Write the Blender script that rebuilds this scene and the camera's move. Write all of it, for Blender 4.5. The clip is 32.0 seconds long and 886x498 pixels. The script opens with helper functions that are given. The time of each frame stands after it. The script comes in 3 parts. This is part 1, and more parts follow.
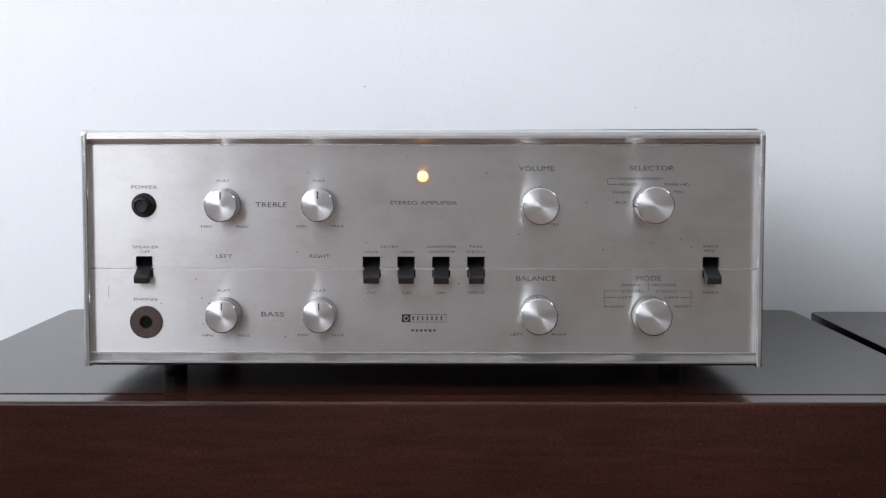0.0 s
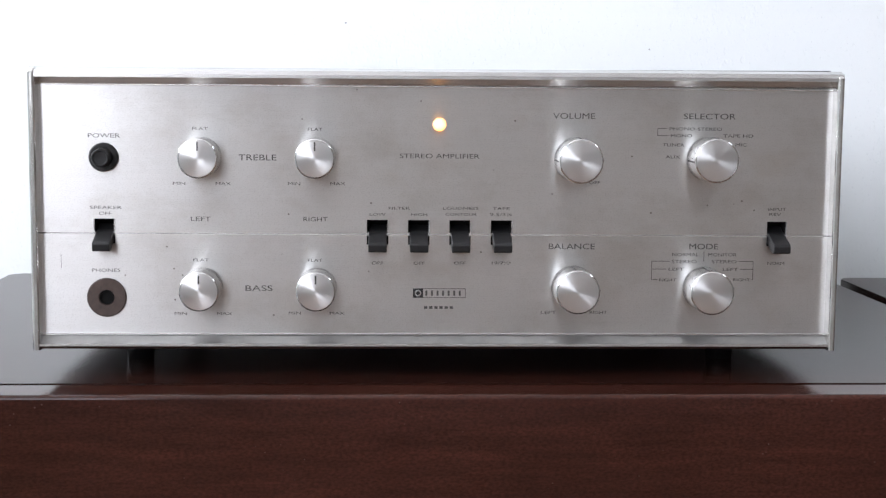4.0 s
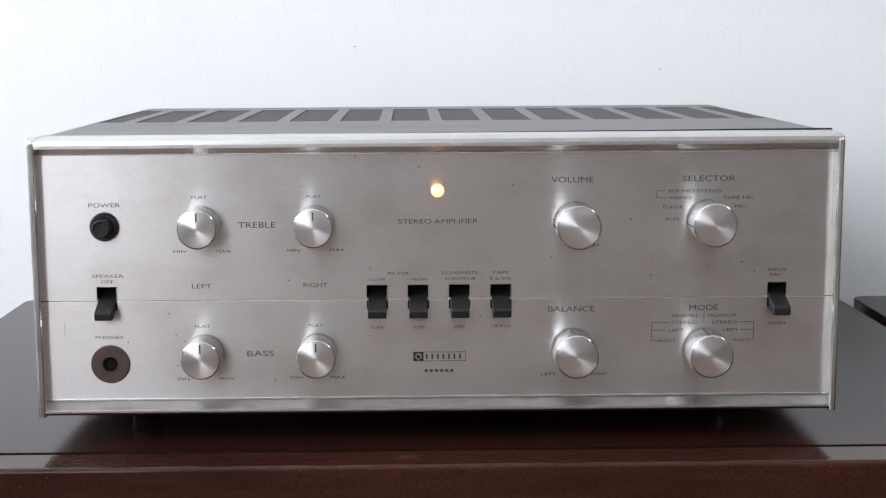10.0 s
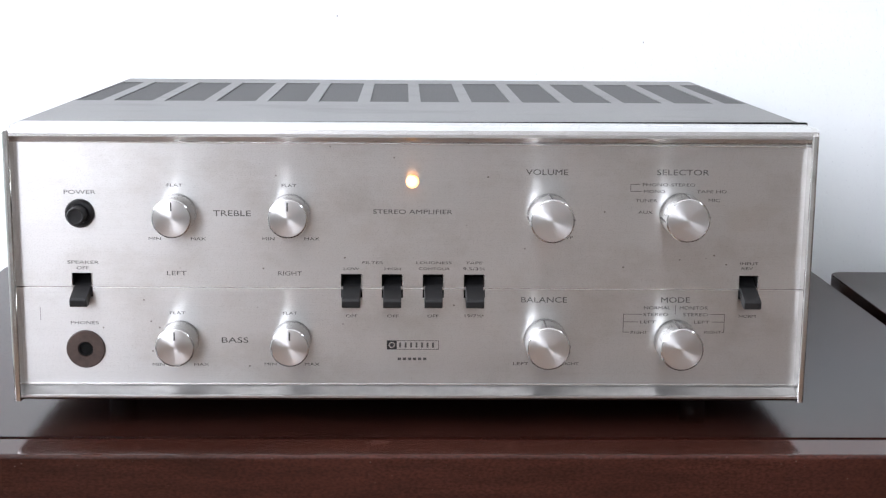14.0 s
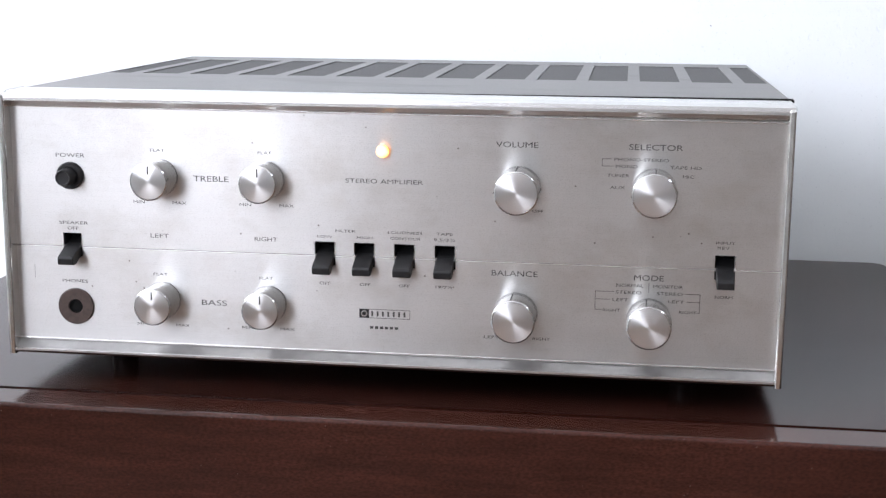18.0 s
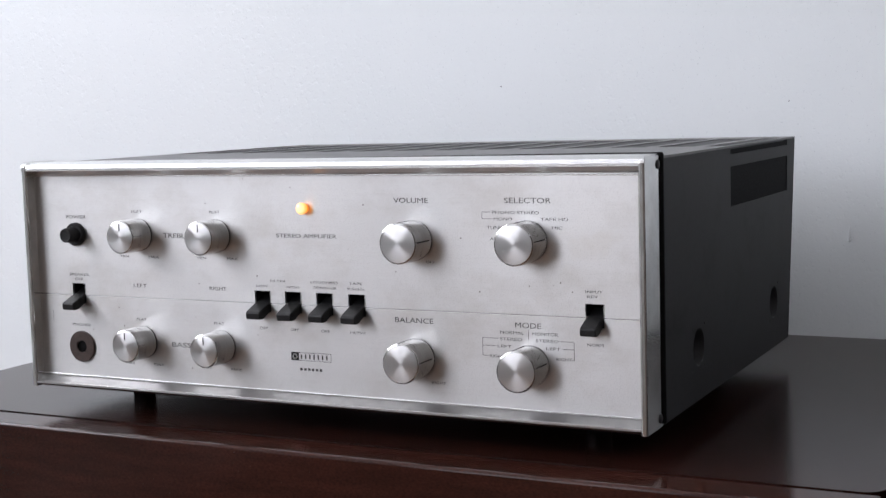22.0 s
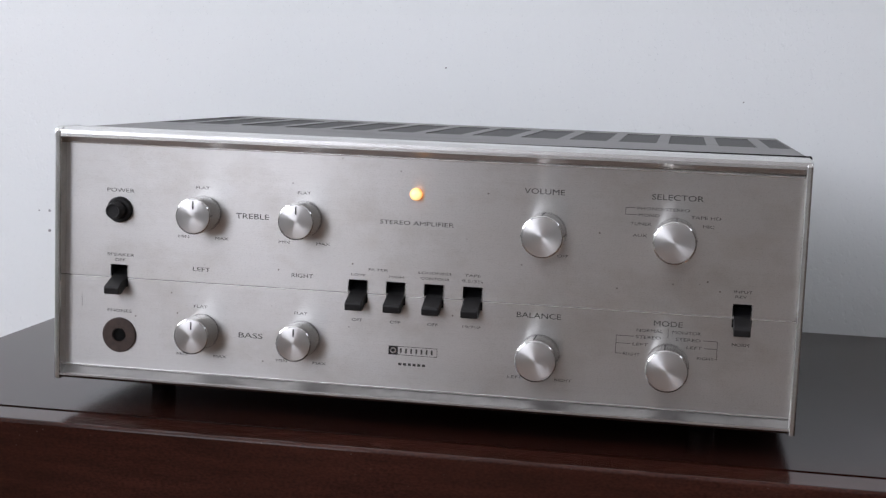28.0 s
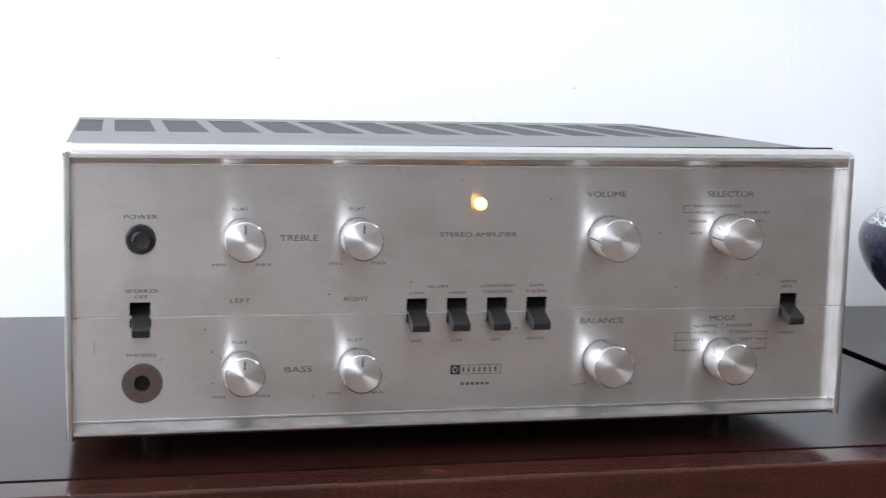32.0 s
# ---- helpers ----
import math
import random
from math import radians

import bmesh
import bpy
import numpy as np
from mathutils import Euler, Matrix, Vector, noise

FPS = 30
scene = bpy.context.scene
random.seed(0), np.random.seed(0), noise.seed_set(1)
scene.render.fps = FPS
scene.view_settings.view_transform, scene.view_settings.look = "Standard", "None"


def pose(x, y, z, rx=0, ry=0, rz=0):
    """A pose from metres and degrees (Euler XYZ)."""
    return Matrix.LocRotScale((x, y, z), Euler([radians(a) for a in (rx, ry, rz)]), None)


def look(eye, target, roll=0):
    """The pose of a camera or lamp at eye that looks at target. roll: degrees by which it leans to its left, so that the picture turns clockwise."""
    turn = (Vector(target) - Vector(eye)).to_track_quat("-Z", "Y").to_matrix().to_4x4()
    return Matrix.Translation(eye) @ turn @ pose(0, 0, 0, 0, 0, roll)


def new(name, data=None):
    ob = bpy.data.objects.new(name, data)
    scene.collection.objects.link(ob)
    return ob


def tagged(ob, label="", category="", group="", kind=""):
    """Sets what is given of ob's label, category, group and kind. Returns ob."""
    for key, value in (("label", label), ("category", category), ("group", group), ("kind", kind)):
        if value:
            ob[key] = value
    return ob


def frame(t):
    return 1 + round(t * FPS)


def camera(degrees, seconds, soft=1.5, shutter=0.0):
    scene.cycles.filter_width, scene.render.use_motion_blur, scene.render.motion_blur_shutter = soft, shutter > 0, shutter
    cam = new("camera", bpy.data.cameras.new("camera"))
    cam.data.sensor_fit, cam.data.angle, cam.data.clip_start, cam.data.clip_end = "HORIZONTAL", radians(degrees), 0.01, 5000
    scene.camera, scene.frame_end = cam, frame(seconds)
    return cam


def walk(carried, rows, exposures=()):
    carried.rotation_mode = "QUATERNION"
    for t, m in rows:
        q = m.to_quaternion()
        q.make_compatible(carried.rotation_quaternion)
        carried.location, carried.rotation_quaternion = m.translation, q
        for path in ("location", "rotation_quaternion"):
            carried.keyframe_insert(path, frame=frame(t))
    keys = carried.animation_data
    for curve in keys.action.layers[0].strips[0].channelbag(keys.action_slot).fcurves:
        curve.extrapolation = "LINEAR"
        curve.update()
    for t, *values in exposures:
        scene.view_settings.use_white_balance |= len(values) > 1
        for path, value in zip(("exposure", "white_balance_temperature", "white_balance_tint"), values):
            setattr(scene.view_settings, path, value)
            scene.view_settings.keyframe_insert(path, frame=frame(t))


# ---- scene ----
cam = camera(35.12, 32.0, soft=1.3, shutter=0.4)
PATH = [
    (0, (0.0091, -0.8375, 0.1477), (0.0114, 0.1597, 0.0728), 0.09),
    (0.5, (0.0321, -0.8295, 0.1626), (0.0027, 0.1664, 0.0772), 0.45),
    (1, (0.0572, -0.8212, 0.1488), (0.0128, 0.1750, 0.0740), 0.73),
    (1.5, (0.0272, -0.8024, 0.1453), (-0.0021, 0.1942, 0.0692), 0.81),
    (2, (0.0131, -0.7820, 0.1455), (-0.0032, 0.2140, 0.0574), 0.56),
    (2.5, (-0.0082, -0.7572, 0.1455), (0.0012, 0.2385, 0.0530), 0.60),
    (3, (-0.0172, -0.7337, 0.1441), (0.0055, 0.2616, 0.0498), 0.73),
    (3.5, (-0.0325, -0.7184, 0.1424), (0.0099, 0.2746, 0.0323), 0.74),
    (5.5, (-0.0241, -0.6692, 0.1497), (0.0246, 0.3241, 0.0449), 0.31),
    (6, (-0.0218, -0.6751, 0.1449), (0.0139, 0.3193, 0.0458), 0.40),
    (6.5, (-0.0219, -0.6765, 0.1472), (0.0162, 0.3178, 0.0479), 0.82),
    (7, (-0.0215, -0.6803, 0.1521), (0.0182, 0.3143, 0.0561), 0.73),
    (7.5, (-0.0185, -0.6856, 0.1631), (0.0078, 0.3080, 0.0535), 0.27),
    (8, (-0.0191, -0.6882, 0.1735), (0.0028, 0.3047, 0.0565), -0.05),
    (8.5, (-0.0154, -0.6917, 0.1767), (0.0082, 0.3006, 0.0555), -0.09),
    (9, (-0.0161, -0.6955, 0.1873), (0.0050, 0.2946, 0.0486), -0.28),
    (9.5, (-0.0167, -0.6955, 0.1947), (0.0069, 0.2927, 0.0434), -0.47),
    (10, (-0.0147, -0.6977, 0.2032), (0.0081, 0.2911, 0.0556), -0.21),
    (10.5, (-0.0127, -0.6930, 0.2116), (0.0072, 0.2941, 0.0526), -0.55),
    (11, (-0.0130, -0.6888, 0.2168), (0.0120, 0.2952, 0.0404), -0.44),
    (11.5, (-0.0083, -0.6893, 0.2198), (0.0137, 0.2937, 0.0378), 0.07),
    (12, (-0.0056, -0.6859, 0.2256), (0.0123, 0.2934, 0.0237), 0.54),
    (12.5, (-0.0054, -0.6889, 0.2294), (0.0152, 0.2911, 0.0312), 0.64),
    (13, (-0.0044, -0.6934, 0.2313), (0.0203, 0.2864, 0.0332), 0.50),
    (13.5, (-0.0069, -0.6941, 0.2307), (0.0158, 0.2858, 0.0326), 0.39),
    (14, (-0.0059, -0.6969, 0.2310), (0.0229, 0.2841, 0.0387), 0.61),
    (14.5, (-0.0050, -0.6978, 0.2328), (0.0160, 0.2833, 0.0402), 0.48),
    (15, (-0.0048, -0.7021, 0.2313), (0.0262, 0.2788, 0.0391), 0.24),
    (15.5, (-0.0125, -0.7216, 0.2325), (0.0265, 0.2566, 0.0288), -0.20),
    (17.5, (0.0657, -0.7042, 0.2069), (0.0042, 0.2774, 0.0261), 0.58),
    (18, (0.1224, -0.6959, 0.2173), (-0.0053, 0.2770, 0.0245), 0.58),
    (18.5, (0.1765, -0.6933, 0.2203), (-0.0156, 0.2735, 0.0516), 1.08),
    (19, (0.2272, -0.6758, 0.2178), (-0.0394, 0.2703, 0.0338), -0.02),
    (19.5, (0.2880, -0.6713, 0.2175), (-0.0282, 0.2606, 0.0396), -0.55),
    (20, (0.3348, -0.6785, 0.2154), (-0.0322, 0.2353, 0.0413), -0.79),
    (20.5, (0.3778, -0.6874, 0.2161), (0.0034, 0.2246, 0.0483), -0.08),
    (21, (0.4067, -0.6813, 0.2014), (0.0032, 0.2234, 0.0648), -0.39),
    (21.5, (0.4194, -0.6729, 0.2015), (-0.0023, 0.2230, 0.0618), -1.81),
    (22, (0.4255, -0.6708, 0.1847), (-0.0193, 0.2190, 0.0822), -1.60),
    (22.5, (0.4274, -0.6659, 0.1760), (-0.0143, 0.2244, 0.0651), -0.87),
    (23, (0.4296, -0.6609, 0.1689), (-0.0231, 0.2249, 0.0668), -0.43),
    (23.5, (0.4275, -0.6603, 0.1776), (-0.0293, 0.2230, 0.0719), -0.16),
    (24, (0.4299, -0.6608, 0.1755), (-0.0186, 0.2269, 0.0713), 0.17),
    (24.5, (0.4301, -0.6606, 0.1748), (-0.0192, 0.2270, 0.0736), 0.04),
    (26.5, (0.3049, -0.6706, 0.1939), (-0.0235, 0.2673, 0.0818), 1.88),
    (27, (0.2470, -0.6828, 0.2004), (-0.0187, 0.2732, 0.0758), 2.41),
    (27.5, (0.1969, -0.7029, 0.1989), (-0.0376, 0.2605, 0.0691), 2.71),
    (28, (0.1380, -0.7297, 0.1911), (-0.0266, 0.2490, 0.0691), 2.26),
    (28.5, (0.0680, -0.7414, 0.1941), (-0.0287, 0.2458, 0.0673), 1.25),
    (29, (0.0133, -0.7274, 0.1986), (-0.0046, 0.2610, 0.0482), 0.86),
    (29.5, (0.0402, -0.6981, 0.1916), (0.0240, 0.2893, 0.0342), 2.63),
    (30, (0.0299, -0.6710, 0.1910), (0.0319, 0.3186, 0.0470), 2.22),
    (30.5, (-0.0262, -0.6680, 0.1931), (0.0518, 0.3205, 0.0639), 2.03),
    (31, (-0.0762, -0.6841, 0.1989), (0.0554, 0.2990, 0.0713), 1.55),
    (31.5, (-0.1238, -0.6954, 0.2012), (0.0630, 0.2774, 0.0641), 1.23),
    (32, (-0.1811, -0.6782, 0.1993), (0.0465, 0.2865, 0.0664), 1.43),

]
EXPOSURE = [(0, -0.44, 6400, 17.0), (1, -0.51, 6400, 17.0), (2, -0.44, 6400, 17.0), (3, -0.20, 6400, 17.0), (6, 0.16, 6380, 17.0), (7, -0.04, 6530, 17.0), (8, -0.20, 6530, 17.0),
            (10, -0.27, 6530, 17.0), (11, -0.1, 6530, 17.0), (12, 0.32, 6380, 17.0), (13, 0.29, 6380, 17.0), (15, 0.17, 6380, 17.0), (18, 0.12, 6340, 18.0), (19, -0.32, 6400, 19.0),
            (20, -0.38, 6400, 19.0), (22, -0.69, 6450, 19.0), (24, -0.71, 6450, 19.0), (27, -0.77, 6450, 19.0), (28, -0.77, 6490, 19.0), (29, -0.50, 6550, 18.0), (30, -0.07, 6500, 17.0),
            (31, -0.33, 6450, 17.0), (31.5, 0.03, 6330, 17.0), (32, 0.10, 6330, 17.0)]
walk(cam, [(t, look(eye, target, roll)) for t, eye, target, roll in PATH], EXPOSURE)

# ---- world and light ----
world = bpy.data.worlds.new("sky")
scene.world = world
world.use_nodes = True
wn = world.node_tree.nodes
sky = wn.new("ShaderNodeTexSky")
sky.sky_type = "NISHITA"
sky.sun_disc = False
sky.sun_elevation, sky.sun_rotation = radians(50), radians(150)
world.node_tree.links.new(sky.outputs[0], wn["Background"].inputs[0])
wn["Background"].inputs[1].default_value = 0.12

ROOM_W, ROOM_E, ROOM_S, WALL_Y, FLOOR_Z, CEIL_Z = -1.65, 2.1, -3.2, 0.414, -0.75, 2.3
# unseen windows: centre, facing direction, width, height, daylight in watts; the east one is added fill
WEST = ((-1.40, 0.20, 0.55, 1.90), (-3.12, -1.58, 0.45, 1.95))
SOUTH = ((-1.57, -0.72, 0.25, 1.95),)
# no window is known on this side; opening added for fill light
EAST_FILL = ((-2.60, -0.50, 1.55, 2.20),)
LIT = (((ROOM_W - 0.10, -0.60, 1.225), (1, 0, 0), 1.56, 1.31, 96.0),
       ((ROOM_W - 0.10, -2.35, 1.20), (1, 0, 0), 1.50, 1.46, 40.0),
       ((-1.145, ROOM_S - 0.10, 1.10), (0, 1, 0), 0.81, 1.66, 24.0),
       # added fill lamp, lifts the north wall east of the amplifier
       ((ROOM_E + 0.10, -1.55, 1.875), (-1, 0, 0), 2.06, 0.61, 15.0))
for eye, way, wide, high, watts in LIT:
    lamp = bpy.data.lights.new("unseen_window_lamp", "AREA")
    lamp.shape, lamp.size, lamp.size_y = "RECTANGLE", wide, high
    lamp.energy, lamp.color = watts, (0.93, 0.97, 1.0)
    lamp_ob = new("unseen_window_lamp", lamp)
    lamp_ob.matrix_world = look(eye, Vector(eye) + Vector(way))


# ---- materials ----
def material(name, color, rough=0.5, metal=0.0):
    m = bpy.data.materials.new(name)
    m.use_nodes = True
    b = m.node_tree.nodes["Principled BSDF"]
    b.inputs["Base Color"].default_value = (*color, 1)
    b.inputs["Roughness"].default_value = rough
    b.inputs["Metallic"].default_value = metal
    return m, m.node_tree.nodes, m.node_tree.links, b


def coords(n, l, scale=(1, 1, 1), kind="Object"):
    tc, mp = n.new("ShaderNodeTexCoord"), n.new("ShaderNodeMapping")
    mp.inputs["Scale"].default_value = scale
    l.new(tc.outputs[kind], mp.inputs["Vector"])
    return mp.outputs["Vector"]


def noise_tex(n, l, vec, scale, detail=4.0, rough=0.55):
    t = n.new("ShaderNodeTexNoise")
    t.inputs["Scale"].default_value, t.inputs["Detail"].default_value, t.inputs["Roughness"].default_value = scale, detail, rough
    l.new(vec, t.inputs["Vector"])
    return t.outputs["Fac"]


def ramp(n, l, fac, stops):
    r = n.new("ShaderNodeValToRGB")
    while len(r.color_ramp.elements) < len(stops):
        r.color_ramp.elements.new(0.5)
    for e, (p, c) in zip(r.color_ramp.elements, stops):
        e.position, e.color = p, (*c, 1)
    l.new(fac, r.inputs["Fac"])
    return r.outputs["Color"]


def mix(n, l, a, b, fac, blend="MIX"):
    x = n.new("ShaderNodeMix")
    x.data_type, x.blend_type = "RGBA", blend
    for sock, v in ((x.inputs["A"], a), (x.inputs["B"], b), (x.inputs["Factor"], fac)):
        if isinstance(v, (int, float)):
            sock.default_value = v
        elif isinstance(v, tuple):
            sock.default_value = (*v, 1)
        else:
            l.new(v, sock)
    return x.outputs["Result"]


def bump(n, l, b, height, strength, dist):
    k = n.new("ShaderNodeBump")
    k.inputs["Strength"].default_value, k.inputs["Distance"].default_value = strength, dist
    l.new(height, k.inputs["Height"])
    l.new(k.outputs["Normal"], b.inputs["Normal"])
    return k


def span(n, l, fac, lo, hi):
    k = n.new("ShaderNodeMapRange")
    k.inputs["To Min"].default_value, k.inputs["To Max"].default_value = lo, hi
    l.new(fac, k.inputs["Value"])
    return k.outputs["Result"]


def brushed_panel():
    m, n, l, b = material("brushed_aluminium", (0.74, 0.72, 0.69), 0.37, 1.0)
    fine = noise_tex(n, l, coords(n, l, (30, 2600, 2600)), 1.0, 3.0)
    mid = noise_tex(n, l, coords(n, l, (10, 60, 60)), 1.0, 4.0)
    stain = noise_tex(n, l, coords(n, l, (9, 9, 14)), 1.0, 5.0)
    base = ramp(n, l, stain, [(0.27, (0.570, 0.550, 0.515)), (0.36, (0.625, 0.621, 0.607)), (0.6, (0.665, 0.663, 0.653))])
    base = mix(n, l, base, ramp(n, l, fine, [(0.3, (0.90, 0.90, 0.90)), (0.7, (1, 1, 1))]), 0.45, "MULTIPLY")
    dust = noise_tex(n, l, coords(n, l, (1, 1, 1.4)), 1500.0, 2.0)
    base = mix(n, l, base, ramp(n, l, dust, [(0.28, (0.76, 0.755, 0.75)), (0.50, (1, 1, 1))]), 0.8, "MULTIPLY")
    cloud = noise_tex(n, l, coords(n, l, (16, 16, 24)), 1.0, 6.0, 0.65)
    base = mix(n, l, base, ramp(n, l, cloud, [(0.34, (0.80, 0.775, 0.74)), (0.50, (1, 1, 1)), (0.70, (1.05, 1.05, 1.05))]), 0.58, "MULTIPLY")
    pits = n.new("ShaderNodeTexVoronoi")
    pits.inputs["Scale"].default_value = 105.0
    l.new(coords(n, l), pits.inputs["Vector"])
    few = ramp(n, l, noise_tex(n, l, coords(n, l), 42.0, 2.0), [(0.49, (0, 0, 0)), (0.57, (1, 1, 1))])
    spot = ramp(n, l, pits.outputs["Distance"], [(0.035, (1, 1, 1)), (0.06, (0, 0, 0))])
    base = mix(n, l, base, (0.16, 0.145, 0.13), mix(n, l, spot, few, 1.0, "MULTIPLY"))
    l.new(base, b.inputs["Base Color"])
    l.new(span(n, l, mid, 0.30, 0.36), b.inputs["Roughness"])
    b.inputs["Anisotropic"].default_value = 0.86
    up = n.new("ShaderNodeCombineXYZ")
    up.inputs["Z"].default_value = 1.0
    l.new(up.outputs[0], b.inputs["Tangent"])
    bump(n, l, b, fine, 0.03, 0.0001)
    return m


def turned_face():
    m, n, l, b = material("turned_aluminium_face", (0.80, 0.80, 0.79), 0.33, 1.0)
    tc, sep, com = n.new("ShaderNodeTexCoord"), n.new("ShaderNodeSeparateXYZ"), n.new("ShaderNodeCombineXYZ")
    l.new(tc.outputs["Object"], sep.inputs[0])
    l.new(sep.outputs["X"], com.inputs["X"])
    l.new(sep.outputs["Z"], com.inputs["Z"])
    l.new(com.outputs[0], b.inputs["Tangent"])
    b.inputs["Anisotropic"].default_value = 0.87
    ln = n.new("ShaderNodeVectorMath")
    ln.operation = "LENGTH"
    l.new(com.outputs[0], ln.inputs[0])
    rings = n.new("ShaderNodeTexNoise")
    rings.noise_dimensions = "1D"
    rings.inputs["Scale"].default_value = 3500
    l.new(ln.outputs["Value"], rings.inputs["W"])
    l.new(ramp(n, l, rings.outputs["Fac"], [(0.3, (0.65, 0.65, 0.645)), (0.7, (0.73, 0.73, 0.725))]), b.inputs["Base Color"])
    return m


def turned_side():
    m, n, l, b = material("turned_aluminium_side", (0.72, 0.72, 0.71), 0.15, 1.0)
    b.inputs["Anisotropic"].default_value = 0.5
    ax = n.new("ShaderNodeCombineXYZ")
    ax.inputs["Y"].default_value = 1.0
    l.new(ax.outputs[0], b.inputs["Tangent"])
    f = noise_tex(n, l, coords(n, l, (60, 1500, 60)), 1.0, 2.0)
    l.new(ramp(n, l, f, [(0.3, (0.58, 0.58, 0.57)), (0.7, (0.72, 0.72, 0.71))]), b.inputs["Base Color"])
    return m


def frame_metal():
    m, n, l, b = material("extruded_aluminium", (0.78, 0.775, 0.76), 0.24, 1.0)
    v = coords(n, l, (14, 90, 90))
    f = noise_tex(n, l, v, 1.0, 4.0)
    s = noise_tex(n, l, coords(n, l, (60, 60, 60)), 1.0, 5.0)
    l.new(span(n, l, f, 0.24, 0.29), b.inputs["Roughness"])
    l.new(ramp(n, l, s, [(0.3, (0.64, 0.637, 0.625)), (0.6, (0.70, 0.697, 0.687))]), b.inputs["Base Color"])
    return m


def polished_metal():
    m, n, l, b = material("polished_extrusion", (0.74, 0.74, 0.72), 0.12, 1.0)
    f = noise_tex(n, l, coords(n, l, (90, 90, 9)), 1.0, 4.0)
    s = noise_tex(n, l, coords(n, l, (70, 70, 70)), 1.0, 5.0)
    l.new(span(n, l, f, 0.08, 0.17), b.inputs["Roughness"])
    l.new(ramp(n, l, s, [(0.32, (0.60, 0.60, 0.58)), (0.6, (0.76, 0.76, 0.745))]), b.inputs["Base Color"])
    return m


def mahogany(name, lo, hi, gloss, k):
    m, n, l, b = material(name, (0.05, 0.02, 0.015), 0.22)
    grain = noise_tex(n, l, coords(n, l, (22, 190, 190)), 1.0, 6.0, 0.65)
    blot = noise_tex(n, l, coords(n, l, (7, 9, 9)), 1.0, 4.0)
    c = ramp(n, l, grain, [(0.25, (0.0225 * k, 0.0084 * k, 0.0061 * k)), (0.55, (0.0345 * k, 0.0124 * k, 0.0088 * k)), (0.8, (0.0465 * k, 0.0165 * k, 0.0116 * k))])
    c = mix(n, l, c, ramp(n, l, blot, [(0.3, (0.65, 0.62, 0.6)), (0.7, (1.15, 1.1, 1.1))]), 1.0, "MULTIPLY")
    pores = noise_tex(n, l, coords(n, l, (500, 900, 900)), 1.0, 3.0)
    c = mix(n, l, c, ramp(n, l, pores, [(0.35, (0.45, 0.45, 0.45)), (0.62, (1.25, 1.2, 1.15))]), 0.55, "MULTIPLY")
    fleck = n.new("ShaderNodeTexVoronoi")
    fleck.inputs["Scale"].default_value = 210.0
    l.new(coords(n, l), fleck.inputs["Vector"])
    sparse = noise_tex(n, l, coords(n, l), 60.0, 2.0)
    keep = ramp(n, l, sparse, [(0.50, (0, 0, 0)), (0.62, (1, 1, 1))])
    dots = ramp(n, l, fleck.outputs["Distance"], [(0.03, (0.35, 0.35, 0.35)), (0.10, (0, 0, 0))])
    c = mix(n, l, c, (0.17, 0.15, 0.14), mix(n, l, dots, keep, 1.0, "MULTIPLY"))
    l.new(c, b.inputs["Base Color"])
    polish = mix(n, l, span(n, l, blot, lo, hi), span(n, l, pores, lo * 0.8, hi * 1.4), 0.4)
    l.new(polish, b.inputs["Roughness"])
    b.inputs["Specular IOR Level"].default_value = gloss
    bump(n, l, b, grain, 0.02, 0.0003)
    return m


def wall_paint():
    m, n, l, b = material("wall_paint", (0.76, 0.785, 0.80), 0.62)
    v = coords(n, l)
    grain = noise_tex(n, l, v, 520.0, 2.0, 0.5)
    lumps = noise_tex(n, l, coords(n, l, (1, 1, 0.7)), 210.0, 2.0, 0.5)
    big = noise_tex(n, l, v, 3.0, 4.0)
    h = mix(n, l, ramp(n, l, lumps, [(0.30, (0, 0, 0)), (0.40, (0.45, 0.45, 0.45)), (0.58, (0.48, 0.48, 0.48)), (0.76, (1, 1, 1))]), grain, 0.22)
    paint = ramp(n, l, big, [(0.3, (0.730, 0.772, 0.780)), (0.7, (0.775, 0.808, 0.812))])
    pores = noise_tex(n, l, coords(n, l, (1, 1, 0.8)), 620.0, 2.0, 0.6)
    paint = mix(n, l, paint, ramp(n, l, pores, [(0.24, (0.80, 0.81, 0.82)), (0.34, (1, 1, 1))]), 0.7, "MULTIPLY")
    l.new(paint, b.inputs["Base Color"])
    bump(n, l, b, h, 0.5, 0.0008)
    return m


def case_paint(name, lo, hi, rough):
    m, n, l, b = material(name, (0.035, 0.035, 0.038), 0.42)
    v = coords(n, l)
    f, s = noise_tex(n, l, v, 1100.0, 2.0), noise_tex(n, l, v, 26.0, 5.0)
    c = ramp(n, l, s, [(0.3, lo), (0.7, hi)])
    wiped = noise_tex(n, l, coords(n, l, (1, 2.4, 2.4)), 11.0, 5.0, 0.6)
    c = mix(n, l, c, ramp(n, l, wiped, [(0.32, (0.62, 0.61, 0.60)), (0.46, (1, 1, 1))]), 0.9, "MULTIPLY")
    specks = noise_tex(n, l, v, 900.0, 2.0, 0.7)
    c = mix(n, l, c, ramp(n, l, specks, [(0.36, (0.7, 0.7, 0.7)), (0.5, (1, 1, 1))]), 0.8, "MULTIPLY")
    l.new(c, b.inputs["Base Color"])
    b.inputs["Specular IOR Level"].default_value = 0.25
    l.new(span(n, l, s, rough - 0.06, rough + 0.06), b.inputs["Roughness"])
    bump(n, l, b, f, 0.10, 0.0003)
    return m


